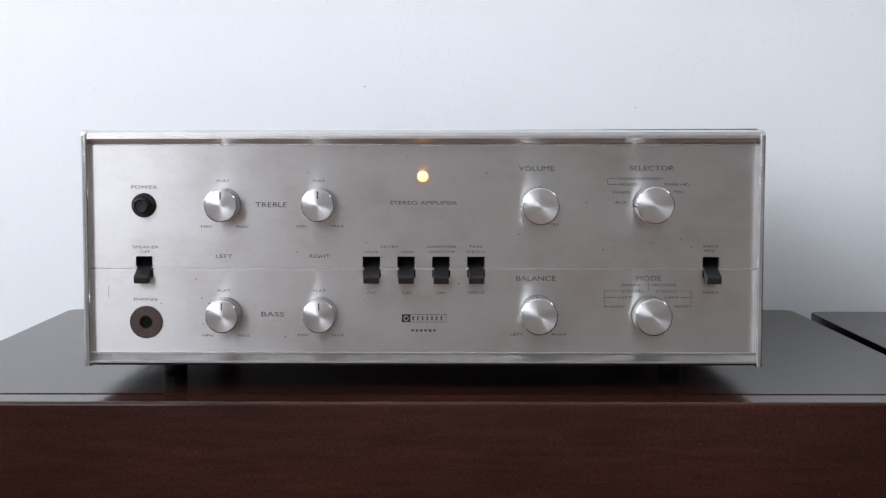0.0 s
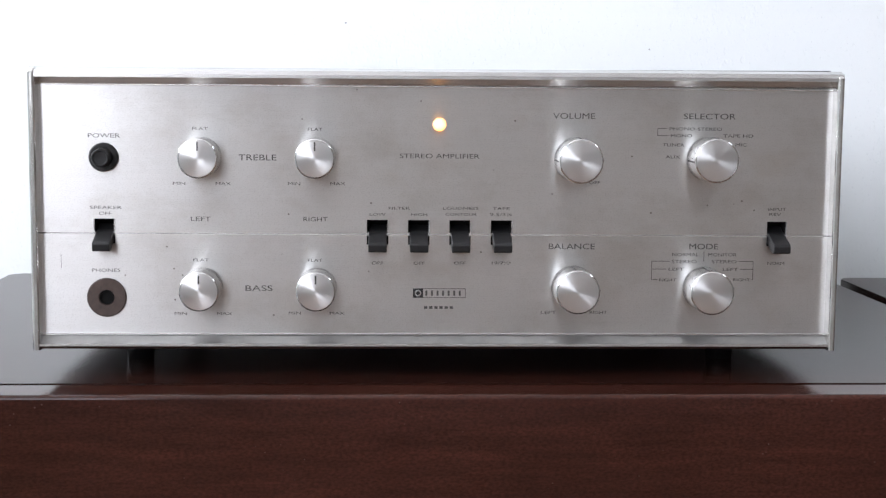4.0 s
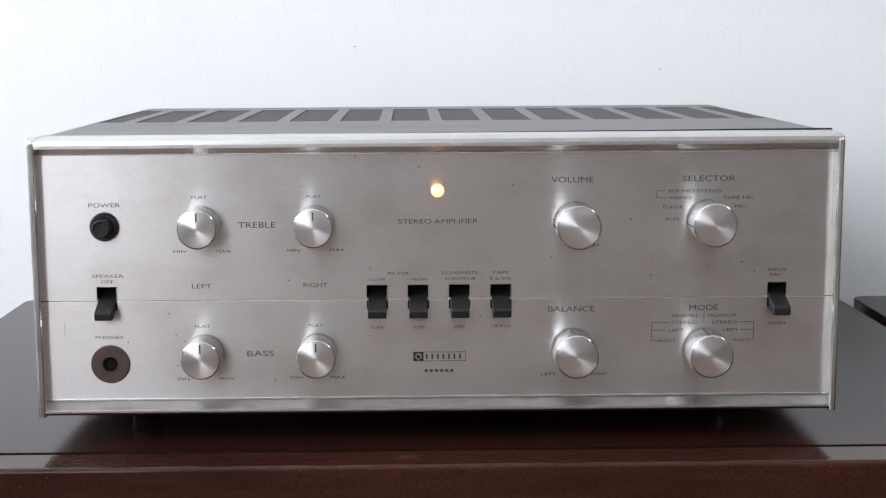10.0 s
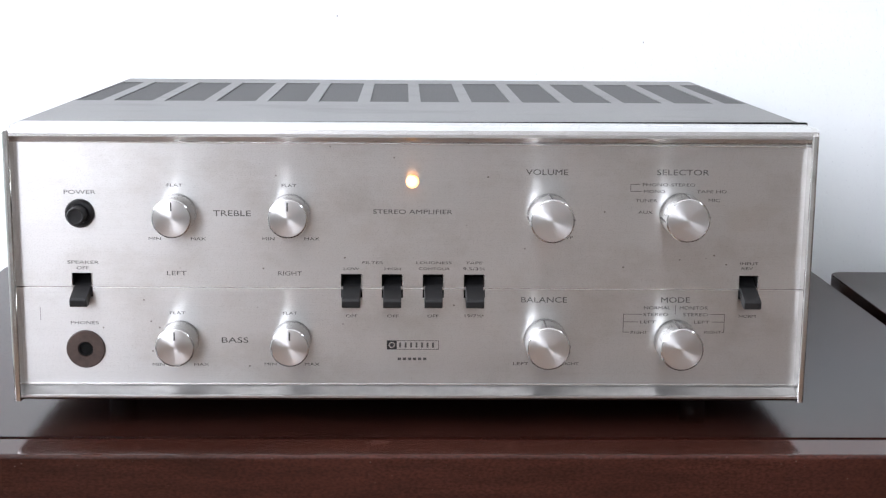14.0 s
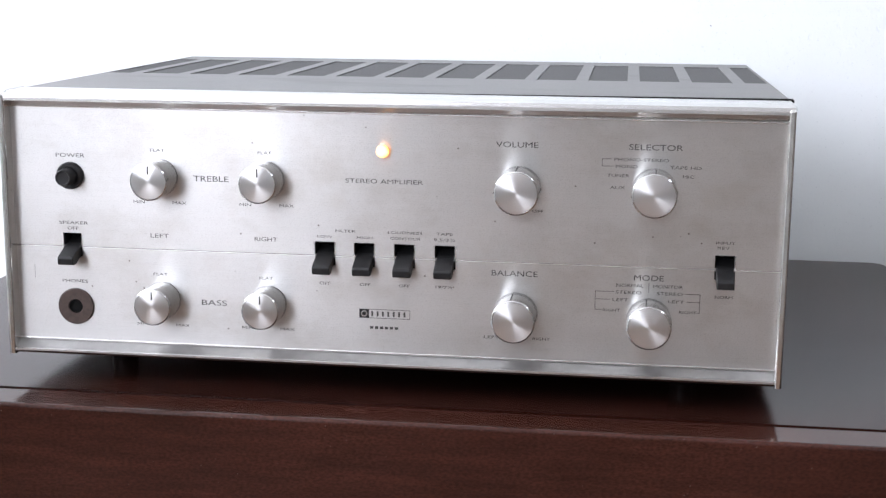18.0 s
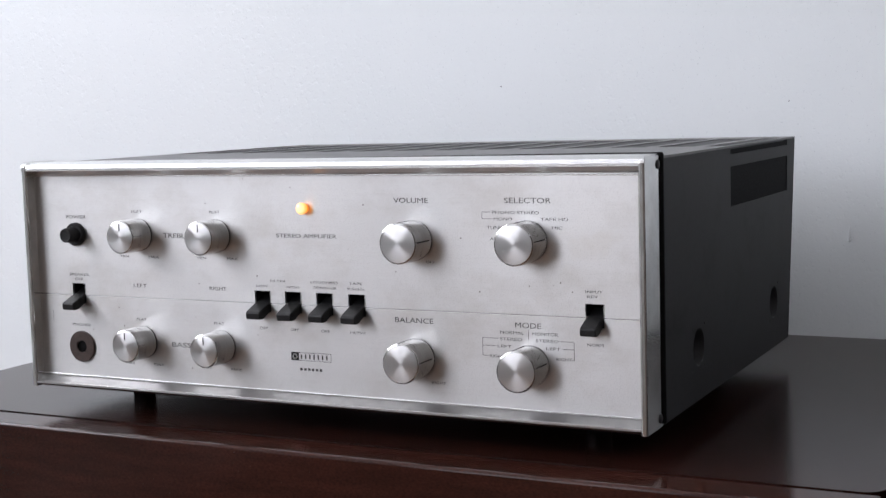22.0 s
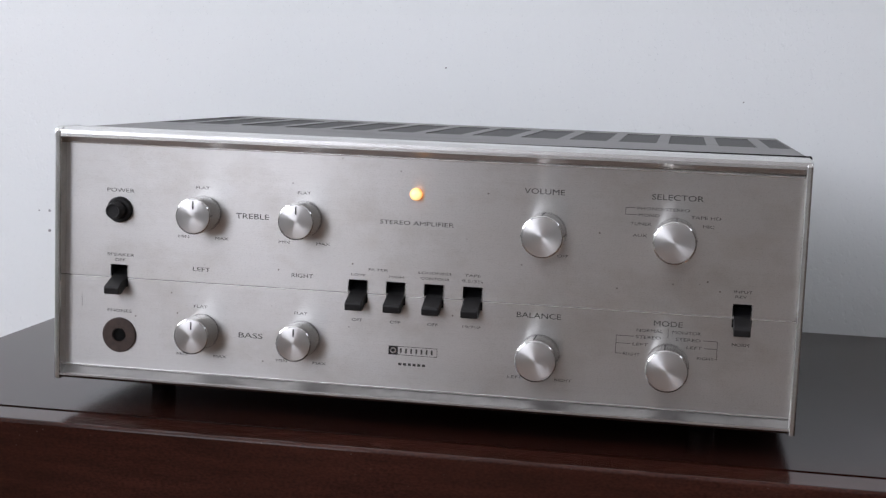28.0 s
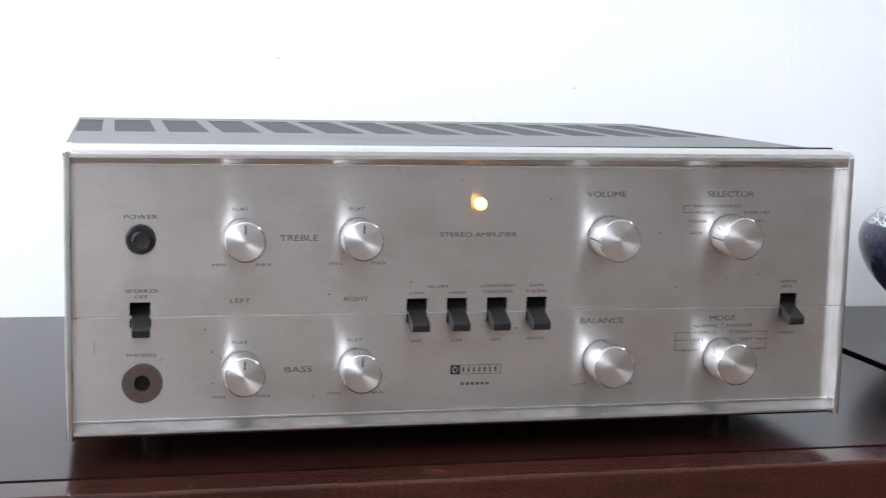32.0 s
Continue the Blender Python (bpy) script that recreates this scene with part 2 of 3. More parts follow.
def perforated(name, lit, gloss):
    m, n, l, b = material(name, (0.02, 0.02, 0.022), 0.5)
    v = coords(n, l)
    holes = n.new("ShaderNodeTexVoronoi")
    holes.inputs["Scale"].default_value, holes.inputs["Randomness"].default_value = 560.0, 0.0
    l.new(v, holes.inputs["Vector"])
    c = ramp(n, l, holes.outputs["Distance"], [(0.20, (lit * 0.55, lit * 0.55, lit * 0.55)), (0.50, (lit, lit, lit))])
    l.new(c, b.inputs["Base Color"])
    l.new(span(n, l, noise_tex(n, l, v, 700.0, 2.0), 0.55, 0.8), b.inputs["Roughness"])
    b.inputs["Specular IOR Level"].default_value = gloss
    return m


def speckled(name, a, c, rough, scale, metal=0.0):
    m, n, l, b = material(name, a, rough, metal)
    v = coords(n, l)
    f = noise_tex(n, l, v, scale, 5.0)
    l.new(ramp(n, l, f, [(0.3, a), (0.7, c)]), b.inputs["Base Color"])
    l.new(span(n, l, f, rough * 0.8, min(1, rough * 1.25)), b.inputs["Roughness"])
    bump(n, l, b, noise_tex(n, l, v, scale * 12, 2.0), 0.08, 0.0003)
    return m


PANEL, FACE, SIDE, FRAME, CHEEK = brushed_panel(), turned_face(), turned_side(), frame_metal(), polished_metal()
WOOD, SATIN = mahogany("mahogany_varnish", 0.14, 0.23, 0.25, 0.54), mahogany("satin_mahogany", 0.07, 0.14, 0.26, 1.1)
WALL = wall_paint()
# one vent sheet, two tones: grazing brightness coloured into the top copy
MESH, MESH_TOP = perforated("perforated_sheet", 0.003, 0.06), perforated("perforated_sheet_lit_top", 0.06, 0.25)
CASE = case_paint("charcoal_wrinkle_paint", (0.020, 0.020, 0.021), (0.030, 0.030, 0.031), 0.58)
# lighter copy of the case paint: the top's sheen is put into the colour
CASE_LIT_TOP = case_paint("charcoal_paint_lit_top", (0.105, 0.104, 0.102), (0.155, 0.153, 0.150), 0.42)
BLACK = speckled("black_plastic", (0.007, 0.007, 0.0075), (0.014, 0.014, 0.0145), 0.46, 260)
BLACK.node_tree.nodes["Principled BSDF"].inputs["Specular IOR Level"].default_value = 0.3
# black gasket; elsewhere the shade inside recesses is put into this colour
PIT = speckled("gasket_and_recess_shade", (0.004, 0.004, 0.004), (0.008, 0.008, 0.008), 0.7, 200)
BROWN = speckled("dark_brown_phenolic", (0.032, 0.020, 0.016), (0.060, 0.038, 0.030), 0.46, 420)
RUBBER = speckled("black_rubber", (0.006, 0.006, 0.0065), (0.012, 0.012, 0.0125), 0.22, 300)
PIT.node_tree.nodes["Principled BSDF"].inputs["Specular IOR Level"].default_value = 0.1
STEEL = speckled("bright_steel", (0.55, 0.55, 0.54), (0.7, 0.7, 0.69), 0.25, 300, 1.0)
LEDGE = speckled("dull_aluminium", (0.36, 0.358, 0.35), (0.46, 0.458, 0.45), 0.40, 120, 1.0)
INK = speckled("grey_ink", (0.032, 0.030, 0.029), (0.070, 0.067, 0.064), 0.6, 900)
CEILING = speckled("ceiling_paint", (0.82, 0.82, 0.81), (0.87, 0.87, 0.86), 0.7, 8)
FLOOR = speckled("floor_boards", (0.13, 0.075, 0.045), (0.22, 0.13, 0.08), 0.4, 30)
PANELLING = speckled("brown_panelling", (0.12, 0.10, 0.085), (0.17, 0.145, 0.125), 0.5, 12)
DIM = speckled("taupe_paint", (0.36, 0.358, 0.352), (0.42, 0.418, 0.41), 0.6, 6)
GREYMARK = speckled("grey_smudge", (0.22, 0.22, 0.23), (0.34, 0.34, 0.35), 0.7, 500)
STONE = speckled("grey_brown_stone", (0.085, 0.078, 0.066), (0.15, 0.135, 0.115), 0.45, 60)
PORCELAIN = speckled("white_porcelain", (0.70, 0.72, 0.73), (0.80, 0.81, 0.82), 0.16, 40)


def bulb_glow():
    m, n, l, b = material("amber_lamp", (1.0, 0.45, 0.08), 0.25)
    b.inputs["Emission Color"].default_value = (1.0, 0.30, 0.04, 1)
    b.inputs["Emission Strength"].default_value = 1.0
    return m


def bulb_lens():
    """Amber lens: the filament shows pale in the tip, the rim is deep orange."""
    m, n, l, b = material("amber_lens", (1.0, 0.6, 0.25), 0.2)
    sep = n.new("ShaderNodeSeparateXYZ")
    l.new(coords(n, l), sep.inputs[0])
    k = n.new("ShaderNodeMapRange")
    k.inputs["From Min"].default_value, k.inputs["From Max"].default_value = -0.0015, -0.0058
    l.new(sep.outputs["Y"], k.inputs["Value"])
    l.new(ramp(n, l, k.outputs["Result"], [(0.0, (1.0, 0.26, 0.02)), (0.5, (1.0, 0.42, 0.06)), (1.0, (1.0, 0.76, 0.36))]), b.inputs["Emission Color"])
    b.inputs["Emission Strength"].default_value = 1.9
    return m


def blue_glaze():
    m, n, l, b = material("cobalt_glaze", (0.02, 0.03, 0.08), 0.12)
    v = coords(n, l)
    w = noise_tex(n, l, v, 34.0, 5.0, 0.62)
    d = noise_tex(n, l, v, 120.0, 3.0)
    c = ramp(n, l, w, [(0.38, (0.008, 0.009, 0.017)), (0.52, (0.020, 0.023, 0.048)), (0.59, (0.055, 0.062, 0.100)), (0.63, (0.26, 0.275, 0.31))])
    c = mix(n, l, c, ramp(n, l, d, [(0.35, (0.55, 0.55, 0.6)), (0.7, (1.2, 1.2, 1.2))]), 0.7, "MULTIPLY")
    far = n.new("ShaderNodeVectorMath")     # a pale ring of petals brushed on the belly
    far.operation = "DISTANCE"
    far.inputs[1].default_value = (-0.0735, -0.034, 0.056)
    l.new(v, far.inputs[0])
    wob = n.new("ShaderNodeMath")
    wob.operation, wob.inputs[1].default_value = "MULTIPLY_ADD", 0.006
    l.new(d, wob.inputs[0])
    l.new(far.outputs["Value"], wob.inputs[2])
    petal = ramp(n, l, span(n, l, wob.outputs[0], 0.0, 50.0), [(0.50, (0, 0, 0)), (0.56, (1, 1, 1)), (0.72, (1, 1, 1)), (0.78, (0, 0, 0))])
    c = mix(n, l, c, (0.30, 0.31, 0.33), petal)
    l.new(c, b.inputs["Base Color"])
    return m


def lattice():
    m, n, l, b = material("porcelain_lattice", (0.7, 0.72, 0.73), 0.18)
    k = n.new("ShaderNodeTexVoronoi")
    k.feature = "DISTANCE_TO_EDGE"
    k.inputs["Scale"].default_value = 210.0
    l.new(coords(n, l), k.inputs["Vector"])
    net = ramp(n, l, k.outputs["Distance"], [(0.06, (0.52, 0.54, 0.56)), (0.16, (0.045, 0.05, 0.08))])
    worn = noise_tex(n, l, coords(n, l), 70.0, 3.0)
    l.new(mix(n, l, net, (0.035, 0.04, 0.065), ramp(n, l, worn, [(0.48, (0, 0, 0)), (0.62, (0.8, 0.8, 0.8))])), b.inputs["Base Color"])
    return m


LATTICE = lattice()
GLOW, TIP, GLAZE = bulb_glow(), bulb_lens(), blue_glaze()


# ---- mesh helpers ----
def part(name, bm, mat, parent=None, label="", smooth=False, at=None):
    me = bpy.data.meshes.new(name)
    bmesh.ops.recalc_face_normals(bm, faces=bm.faces[:])
    bm.to_mesh(me)
    bm.free()
    me.materials.append(mat)
    if smooth:
        for p in me.polygons:
            p.use_smooth = True
        me.set_sharp_from_angle(angle=radians(35))
    ob = new(name, me)
    if at is not None:
        ob.matrix_basis = at
    if parent is not None:
        ob.parent = parent
    if label:
        tagged(ob, label)
    return ob


def empty(name, label, category, at=None, group=""):
    ob = new(name)
    if at is not None:
        ob.matrix_basis = at
    return tagged(ob, label, category, group)


def box(x0, x1, y0, y1, z0, z1, bevel=0.0, seg=2):
    bm = bmesh.new()
    bmesh.ops.create_cube(bm, size=1, matrix=Matrix.Translation(((x0 + x1) / 2, (y0 + y1) / 2, (z0 + z1) / 2)) @ Matrix.Diagonal((x1 - x0, y1 - y0, z1 - z0, 1)))
    if bevel:
        bmesh.ops.bevel(bm, geom=bm.edges[:], offset=bevel, segments=seg, affect="EDGES", profile=0.5)
    return bm


def lathe(profile, segments=64, axis="Y", caps=True):
    """A turned solid: profile is (distance along the axis, radius)."""
    bm = bmesh.new()
    rings = []
    for a, r in profile:
        ring = []
        for i in range(segments):
            u = 2 * math.pi * i / segments
            c, s = r * math.cos(u), r * math.sin(u)
            ring.append(bm.verts.new((c, a, s) if axis == "Y" else (c, s, a)))
        rings.append(ring)
    for p, q in zip(rings, rings[1:]):
        for i in range(segments):
            j = (i + 1) % segments
            bm.faces.new((p[i], p[j], q[j], q[i]))
    if caps:
        bm.faces.new(rings[0])
        bm.faces.new(rings[-1])
    return bm


def prism(outline, lo, hi, axis="X", bevel=0.0):
    """An outline in the plane across the axis, drawn out from lo to hi along it."""
    bm = bmesh.new()
    place = {"X": lambda a, b, c: (c, a, b), "Y": lambda a, b, c: (a, c, b), "Z": lambda a, b, c: (a, b, c)}[axis]
    p = [bm.verts.new(place(a, b, lo)) for a, b in outline]
    q = [bm.verts.new(place(a, b, hi)) for a, b in outline]
    bm.faces.new(p)
    bm.faces.new(q)
    for i in range(len(p)):
        j = (i + 1) % len(p)
        bm.faces.new((p[i], p[j], q[j], q[i]))
    if bevel:
        bmesh.ops.recalc_face_normals(bm, faces=bm.faces[:])
        bmesh.ops.bevel(bm, geom=bm.edges[:], offset=bevel, segments=2, affect="EDGES", profile=0.5)
    return bm


def round_rect(x0, x1, y0, y1, r, n=6):
    pts = []
    for cx, cy, a0 in ((x1 - r, y1 - r, 0), (x0 + r, y1 - r, 90), (x0 + r, y0 + r, 180), (x1 - r, y0 + r, 270)):
        for i in range(n + 1):
            a = radians(a0 + 90 * i / n)
            pts.append((cx + r * math.cos(a), cy + r * math.sin(a)))
    return pts


def sheet_with_holes(x0, x1, z0, z1, y0, y1, holes):
    """A flat plate across y with rectangular openings (x0, x1, z0, z1) through it."""
    xs = sorted({x0, x1, *(v for h in holes for v in h[:2])})
    zs = sorted({z0, z1, *(v for h in holes for v in h[2:])})
    bm = bmesh.new()
    grid = {}

    def vert(x, y, z):
        k = (round(x, 6), round(y, 6), round(z, 6))
        if k not in grid:
            grid[k] = bm.verts.new((x, y, z))
        return grid[k]

    def solid(i, k):
        if not (0 <= i < len(xs) - 1 and 0 <= k < len(zs) - 1):
            return False
        cx, cz = (xs[i] + xs[i + 1]) / 2, (zs[k] + zs[k + 1]) / 2
        return not any(h[0] < cx < h[1] and h[2] < cz < h[3] for h in holes)

    for i in range(len(xs) - 1):
        for k in range(len(zs) - 1):
            if not solid(i, k):
                continue
            a, b, c, d = xs[i], xs[i + 1], zs[k], zs[k + 1]
            for y in (y0, y1):
                bm.faces.new([vert(a, y, c), vert(b, y, c), vert(b, y, d), vert(a, y, d)])
            for (di, dk), e in (((-1, 0), ((a, c), (a, d))), ((1, 0), ((b, c), (b, d))), ((0, -1), ((a, c), (b, c))), ((0, 1), ((a, d), (b, d)))):
                if not solid(i + di, k + dk):
                    (xa, za), (xb, zb) = e
                    bm.faces.new([vert(xa, y0, za), vert(xb, y0, zb), vert(xb, y1, zb), vert(xa, y1, za)])
    return bm


def lettering(words, x, z, height, width, parent, y, mat=INK, name="lettering"):
    """Printed words, centred at x and z on the front panel, stretched to a width."""
    cu = bpy.data.curves.new("words", "FONT")
    cu.body, cu.align_x, cu.align_y, cu.size, cu.extrude = words, "CENTER", "CENTER", height / 0.70, 0.00004
    cu.resolution_u = 3
    tmp = bpy.data.objects.new("words", cu)
    scene.collection.objects.link(tmp)
    bpy.context.view_layer.update()
    me = bpy.data.meshes.new_from_object(tmp.evaluated_get(bpy.context.evaluated_depsgraph_get()))
    bpy.data.objects.remove(tmp)
    bpy.data.curves.remove(cu)
    xs = [v.co.x for v in me.vertices]
    zs = [v.co.y for v in me.vertices]
    k = width / max(1e-6, max(xs) - min(xs))
    h = height / max(1e-6, max(zs) - min(zs))
    cx, cz = (max(xs) + min(xs)) / 2, (max(zs) + min(zs)) / 2
    me.transform(Matrix.Translation((x, y, z)) @ Euler((radians(90), 0, 0)).to_matrix().to_4x4() @ Matrix.Diagonal((k, h, 1, 1)) @ Matrix.Translation((-cx, -cz, 0)))
    me.name = name
    me.materials.clear()
    me.materials.append(mat)
    ob = new(name, me)
    ob.parent = parent
    return ob


# ---- the room ----
def structure(name, bm, mat, label):
    ob = part(name, bm, mat)
    return tagged(ob, label, name.split("_")[0], kind="structure")


structure("wall_north", box(ROOM_W - 0.2, ROOM_E + 0.2, WALL_Y, WALL_Y + 0.2, FLOOR_Z, CEIL_Z), WALL, "pale grey-white painted wall with fine stucco texture")
structure("wall_south", sheet_with_holes(ROOM_W - 0.2, ROOM_E + 0.2, FLOOR_Z, CEIL_Z, ROOM_S - 0.2, ROOM_S, list(SOUTH)), DIM, "plain taupe painted wall with a window opening")
east = sheet_with_holes(ROOM_S, WALL_Y, FLOOR_Z, CEIL_Z, -0.2, 0, list(EAST_FILL))
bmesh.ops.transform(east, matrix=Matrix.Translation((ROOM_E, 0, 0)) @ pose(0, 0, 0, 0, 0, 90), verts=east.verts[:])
structure("wall_east", east, PANELLING, "brown wood-panelled side wall with a high opening added for fill light")
west = sheet_with_holes(ROOM_S, WALL_Y, FLOOR_Z, CEIL_Z, 0, 0.2, list(WEST))
bmesh.ops.transform(west, matrix=Matrix.Translation((ROOM_W, 0, 0)) @ pose(0, 0, 0, 0, 0, 90), verts=west.verts[:])
structure("wall_west", west, WALL, "pale painted wall with two window openings")
structure("floor", box(ROOM_W - 0.2, ROOM_E + 0.2, ROOM_S - 0.2, WALL_Y + 0.2, FLOOR_Z - 0.1, FLOOR_Z), FLOOR, "brown wooden floor")
structure("ceiling", box(ROOM_W - 0.2, ROOM_E + 0.2, ROOM_S - 0.2, WALL_Y + 0.2, CEIL_Z, CEIL_Z + 0.1), CEILING, "plain white ceiling")


# ---- the sideboards ----
def sideboard(name, x0, x1, y0, y1, label, at):
    """A low wooden cabinet table whose top lies at z 0; the front board's upper edge shows as a strip before the joint."""
    t = empty(name, label, "sideboard", at, "sideboards along the wall")
    joint = y0 + 0.0258
    top = prism(round_rect(x0, x1, joint + 0.0009, y1, 0.012), -0.020, 0.0, "Z")
    bmesh.ops.recalc_face_normals(top, faces=top.faces[:])
    rim = [e for e in top.edges if all(abs(v.co.z) < 1e-6 for v in e.verts)]
    bmesh.ops.bevel(top, geom=rim, offset=0.0006, segments=2, affect="EDGES")
    part("tabletop", top, WOOD, t, "dark varnished mahogany top")
    part("front_board", box(x0 + 0.0005, x1 - 0.0005, y0, joint, -0.120, -0.0002, 0.0020, 4), SATIN, t)
    part("side_board", box(x0 + 0.004, x0 + 0.022, joint + 0.001, y1 - 0.02, -0.119, -0.0203), WOOD, t)
    part("side_board", box(x1 - 0.022, x1 - 0.004, joint + 0.001, y1 - 0.02, -0.119, -0.0203), WOOD, t)
    part("back_board", box(x0 + 0.023, x1 - 0.023, y1 - 0.03, y1 - 0.012, -0.119, -0.0203), WOOD, t)
    for lx in (x0 + 0.025, x1 - 0.065):
        for ly in (y0 + 0.024, y1 - 0.075):
            part("leg", box(lx, lx + 0.04, ly, ly + 0.04, FLOOR_Z, -0.1205 if ly < 0 else -0.1195, 0.002), WOOD, t)
    return t


sideboard("sideboard", -0.3205, 0.3233, -0.0434, 0.4070, "dark mahogany sideboard with a glossy varnished top", pose(0, 0, 0))
sideboard("sideboard", 0.0, 0.62, -0.0434, 0.3945, "dark mahogany sideboard standing across a narrow gap", pose(0.3313, 0, 0, 0, 0, -0.6))


# ---- the amplifier ----
amp = empty("stereo_amplifier", "vintage stereo amplifier with brushed aluminium front and charcoal metal case", "amplifier", pose(0, 0, 0))
AL, AR, Z0, Z1, PY = -0.2050, 0.2038, 0.0142, 0.1564, 0.0074
SEAM = 0.0722

# front frame: four extrusions, the upper one very slightly out of level
TILT = pose(0, 0, -0.0003, 0, -0.16, 0)
part("frame_top", prism([(0.0, Z1 - 0.0036), (0.0006, Z1 - 0.0016), (0.0040, Z1 - 0.0002), (0.0235, Z1), (0.0235, Z1 - 0.006),
                         (PY + 0.001, Z1 - 0.0088), (PY, Z1 - 0.0088), (0.0012, Z1 - 0.0052), (0.0, Z1 - 0.0052)], AL + 0.0004, AR - 0.0004, "X"), FRAME, amp, "bright aluminium edge", False, TILT)
part("gasket", prism([(AL + 0.006, Z1 - 0.012), (AL + 0.006, Z1 - 0.0016), (AR + 0.0004, Z1 + 0.0009), (AR + 0.0009, Z1 + 0.0006), (AR + 0.0013, Z1 - 0.0002),
                      (AR + 0.0013, Z0 + 0.0004), (AR - 0.0020, Z0 + 0.0004), (AR - 0.0020, Z1 - 0.012)], 0.0264, 0.0278, "Y"), PIT, amp, "black flange before the cover")
part("frame_bottom", prism([(0.0, Z0 + 0.0015), (0.0016, Z0), (0.0235, Z0), (0.0235, Z0 + 0.0022), (0.0014, Z0 + 0.0022), (0.0010, Z0 + 0.0027), (0.0, Z0 + 0.0025)], AL + 0.0004, AR - 0.0004, "X"), FRAME, amp, "bright aluminium edge")
part("bottom_ledge", prism([(0.0015, Z0 + 0.0023), (0.0200, Z0 + 0.0023), (0.0200, Z0 + 0.0030), (PY + 0.001, Z0 + 0.0060), (PY, Z0 + 0.0060), (0.0015, Z0 + 0.0028)], AL + 0.00375, AR - 0.00365, "X"), LEDGE, amp, "dull sloping aluminium ledge")
for s, ax, th in ((-1, AL, 0.0037), (1, AR, 0.0036)):
    cheek = prism([(-0.0004, Z0 - 0.0006), (-0.0004, Z1 - 0.0034), (0.0004, Z1 - 0.0020), (0.0020, Z1 - 0.0011), (0.0046, Z1 - 0.0006), (0.0262, Z1 - 0.0006), (0.0262, Z0 - 0.0006)],
                  min(ax, ax - s * th), max(ax, ax - s * th), "X")
    bmesh.ops.recalc_face_normals(cheek, faces=cheek.faces[:])
    nose = [e for e in cheek.edges if all(v.co.y < 0.001 for v in e.verts) and abs(e.verts[0].co.x - e.verts[1].co.x) < 1e-6]
    bmesh.ops.bevel(cheek, geom=nose, offset=0.0014, segments=8, affect="EDGES", profile=0.5)
    ch = part("frame_side", cheek, CHEEK, amp, "bright aluminium edge")
    for z in (Z1 - 0.0052, Z0 + 0.0042):
        scr = lathe([(-0.0002, 0.0024), (0.0004, 0.0024), (0.0008, 0.0017)], 20)
        part("screw", scr, BLACK, ch, "dark screw head", True, pose(ax, 0.0212, z, 0, 0, -90 * s))

SLOTS = {"speaker": (-0.1748, -0.1645), "filter_low": (-0.0376, -0.0266), "filter_high": (-0.0166, -0.0056), "loudness": (0.0045, 0.0155), "tape": (0.0257, 0.0367), "input": (0.1684, 0.1787)}
SZ0, SZ1 = 0.0668, 0.0796
holes_up = [(a, b, SEAM + 0.0003, SZ1) for a, b in SLOTS.values()]
holes_lo = [(a, b, SZ0, SEAM - 0.0003) for a, b in SLOTS.values()]
part("upper_panel", sheet_with_holes(-0.2022, 0.2012, SEAM + 0.0003, Z1 - 0.0087, PY, PY + 0.0016, holes_up), PANEL, amp, "horizontally brushed aluminium with printed lettering")
part("lower_panel", sheet_with_holes(-0.2022, 0.2012, Z0 + 0.0061, SEAM - 0.0003, PY, PY + 0.0016, holes_lo), PANEL, amp, "horizontally brushed aluminium with printed lettering")
part("panel_backing", box(-0.1993, 0.1993, PY + 0.0105, PY + 0.012, Z0 + 0.004, Z1 - 0.009), PIT, amp, "dark sheet standing for the shade behind the panel")
part("panel_bead", box(-0.2020, 0.2010, PY - 0.0005, PY + 0.0004, Z1 - 0.0098, Z1 - 0.0090, 0.0002), FRAME, amp, "thin raised bead")
part("panel_bead", box(-0.2020, 0.2010, PY - 0.0005, PY + 0.0004, Z0 + 0.0064, Z0 + 0.0071, 0.0002), FRAME, amp, "thin raised bead")
part("seam_strip", box(-0.1990, 0.1990, PY + 0.0005, PY + 0.0015, SEAM - 0.0008, SEAM + 0.0008), FRAME, amp)


def lever(a, b):
    """A black paddle switch, tipped down, in its slot."""
    sw = empty("lever_switch", "", "")
    sw.parent = amp
    cx, w = (a + b) / 2, (b - a)
    # sliver on one side only: the highlight on the lit cut edge
    part("slot_rim", box(b - 0.0005, b + 0.0002, PY - 0.0001, PY + 0.0016, SEAM + 0.0004, SZ1, 0.0001, 1), STEEL, sw, "bright sliver standing for the lit punched edge")
    well = sheet_with_holes(a - 0.0002, b + 0.0002, SZ0 - 0.0002, SZ1 + 0.0002, PY + 0.0017, PY + 0.0090, [(a + 0.0006, b - 0.0006, SZ0 + 0.0006, SZ1 - 0.0006)])
    part("slot_well", well, PIT, sw)
    y = PY
    side = [(y + 0.0088, SZ1 - 0.0030), (y + 0.0030, SZ1 - 0.0058), (y - 0.0006, SZ1 - 0.0068), (y - 0.0052, SZ1 - 0.0086), (y - 0.0108, SZ1 - 0.0108), (y - 0.0116, SZ1 - 0.0118),
            (y - 0.0113, SZ1 - 0.0150), (y - 0.0100, SZ1 - 0.0156), (y - 0.0062, SZ1 - 0.0154), (y - 0.0022, SZ1 - 0.0134), (y + 0.0012, SZ1 - 0.0120), (y + 0.0088, SZ0 + 0.0012)]
    part("paddle", prism(side, cx - w * 0.42, cx + w * 0.42, "X", 0.0004), BLACK, sw, "black plastic paddle")
    return sw


for a, b in SLOTS.values():
    lever(a, b)


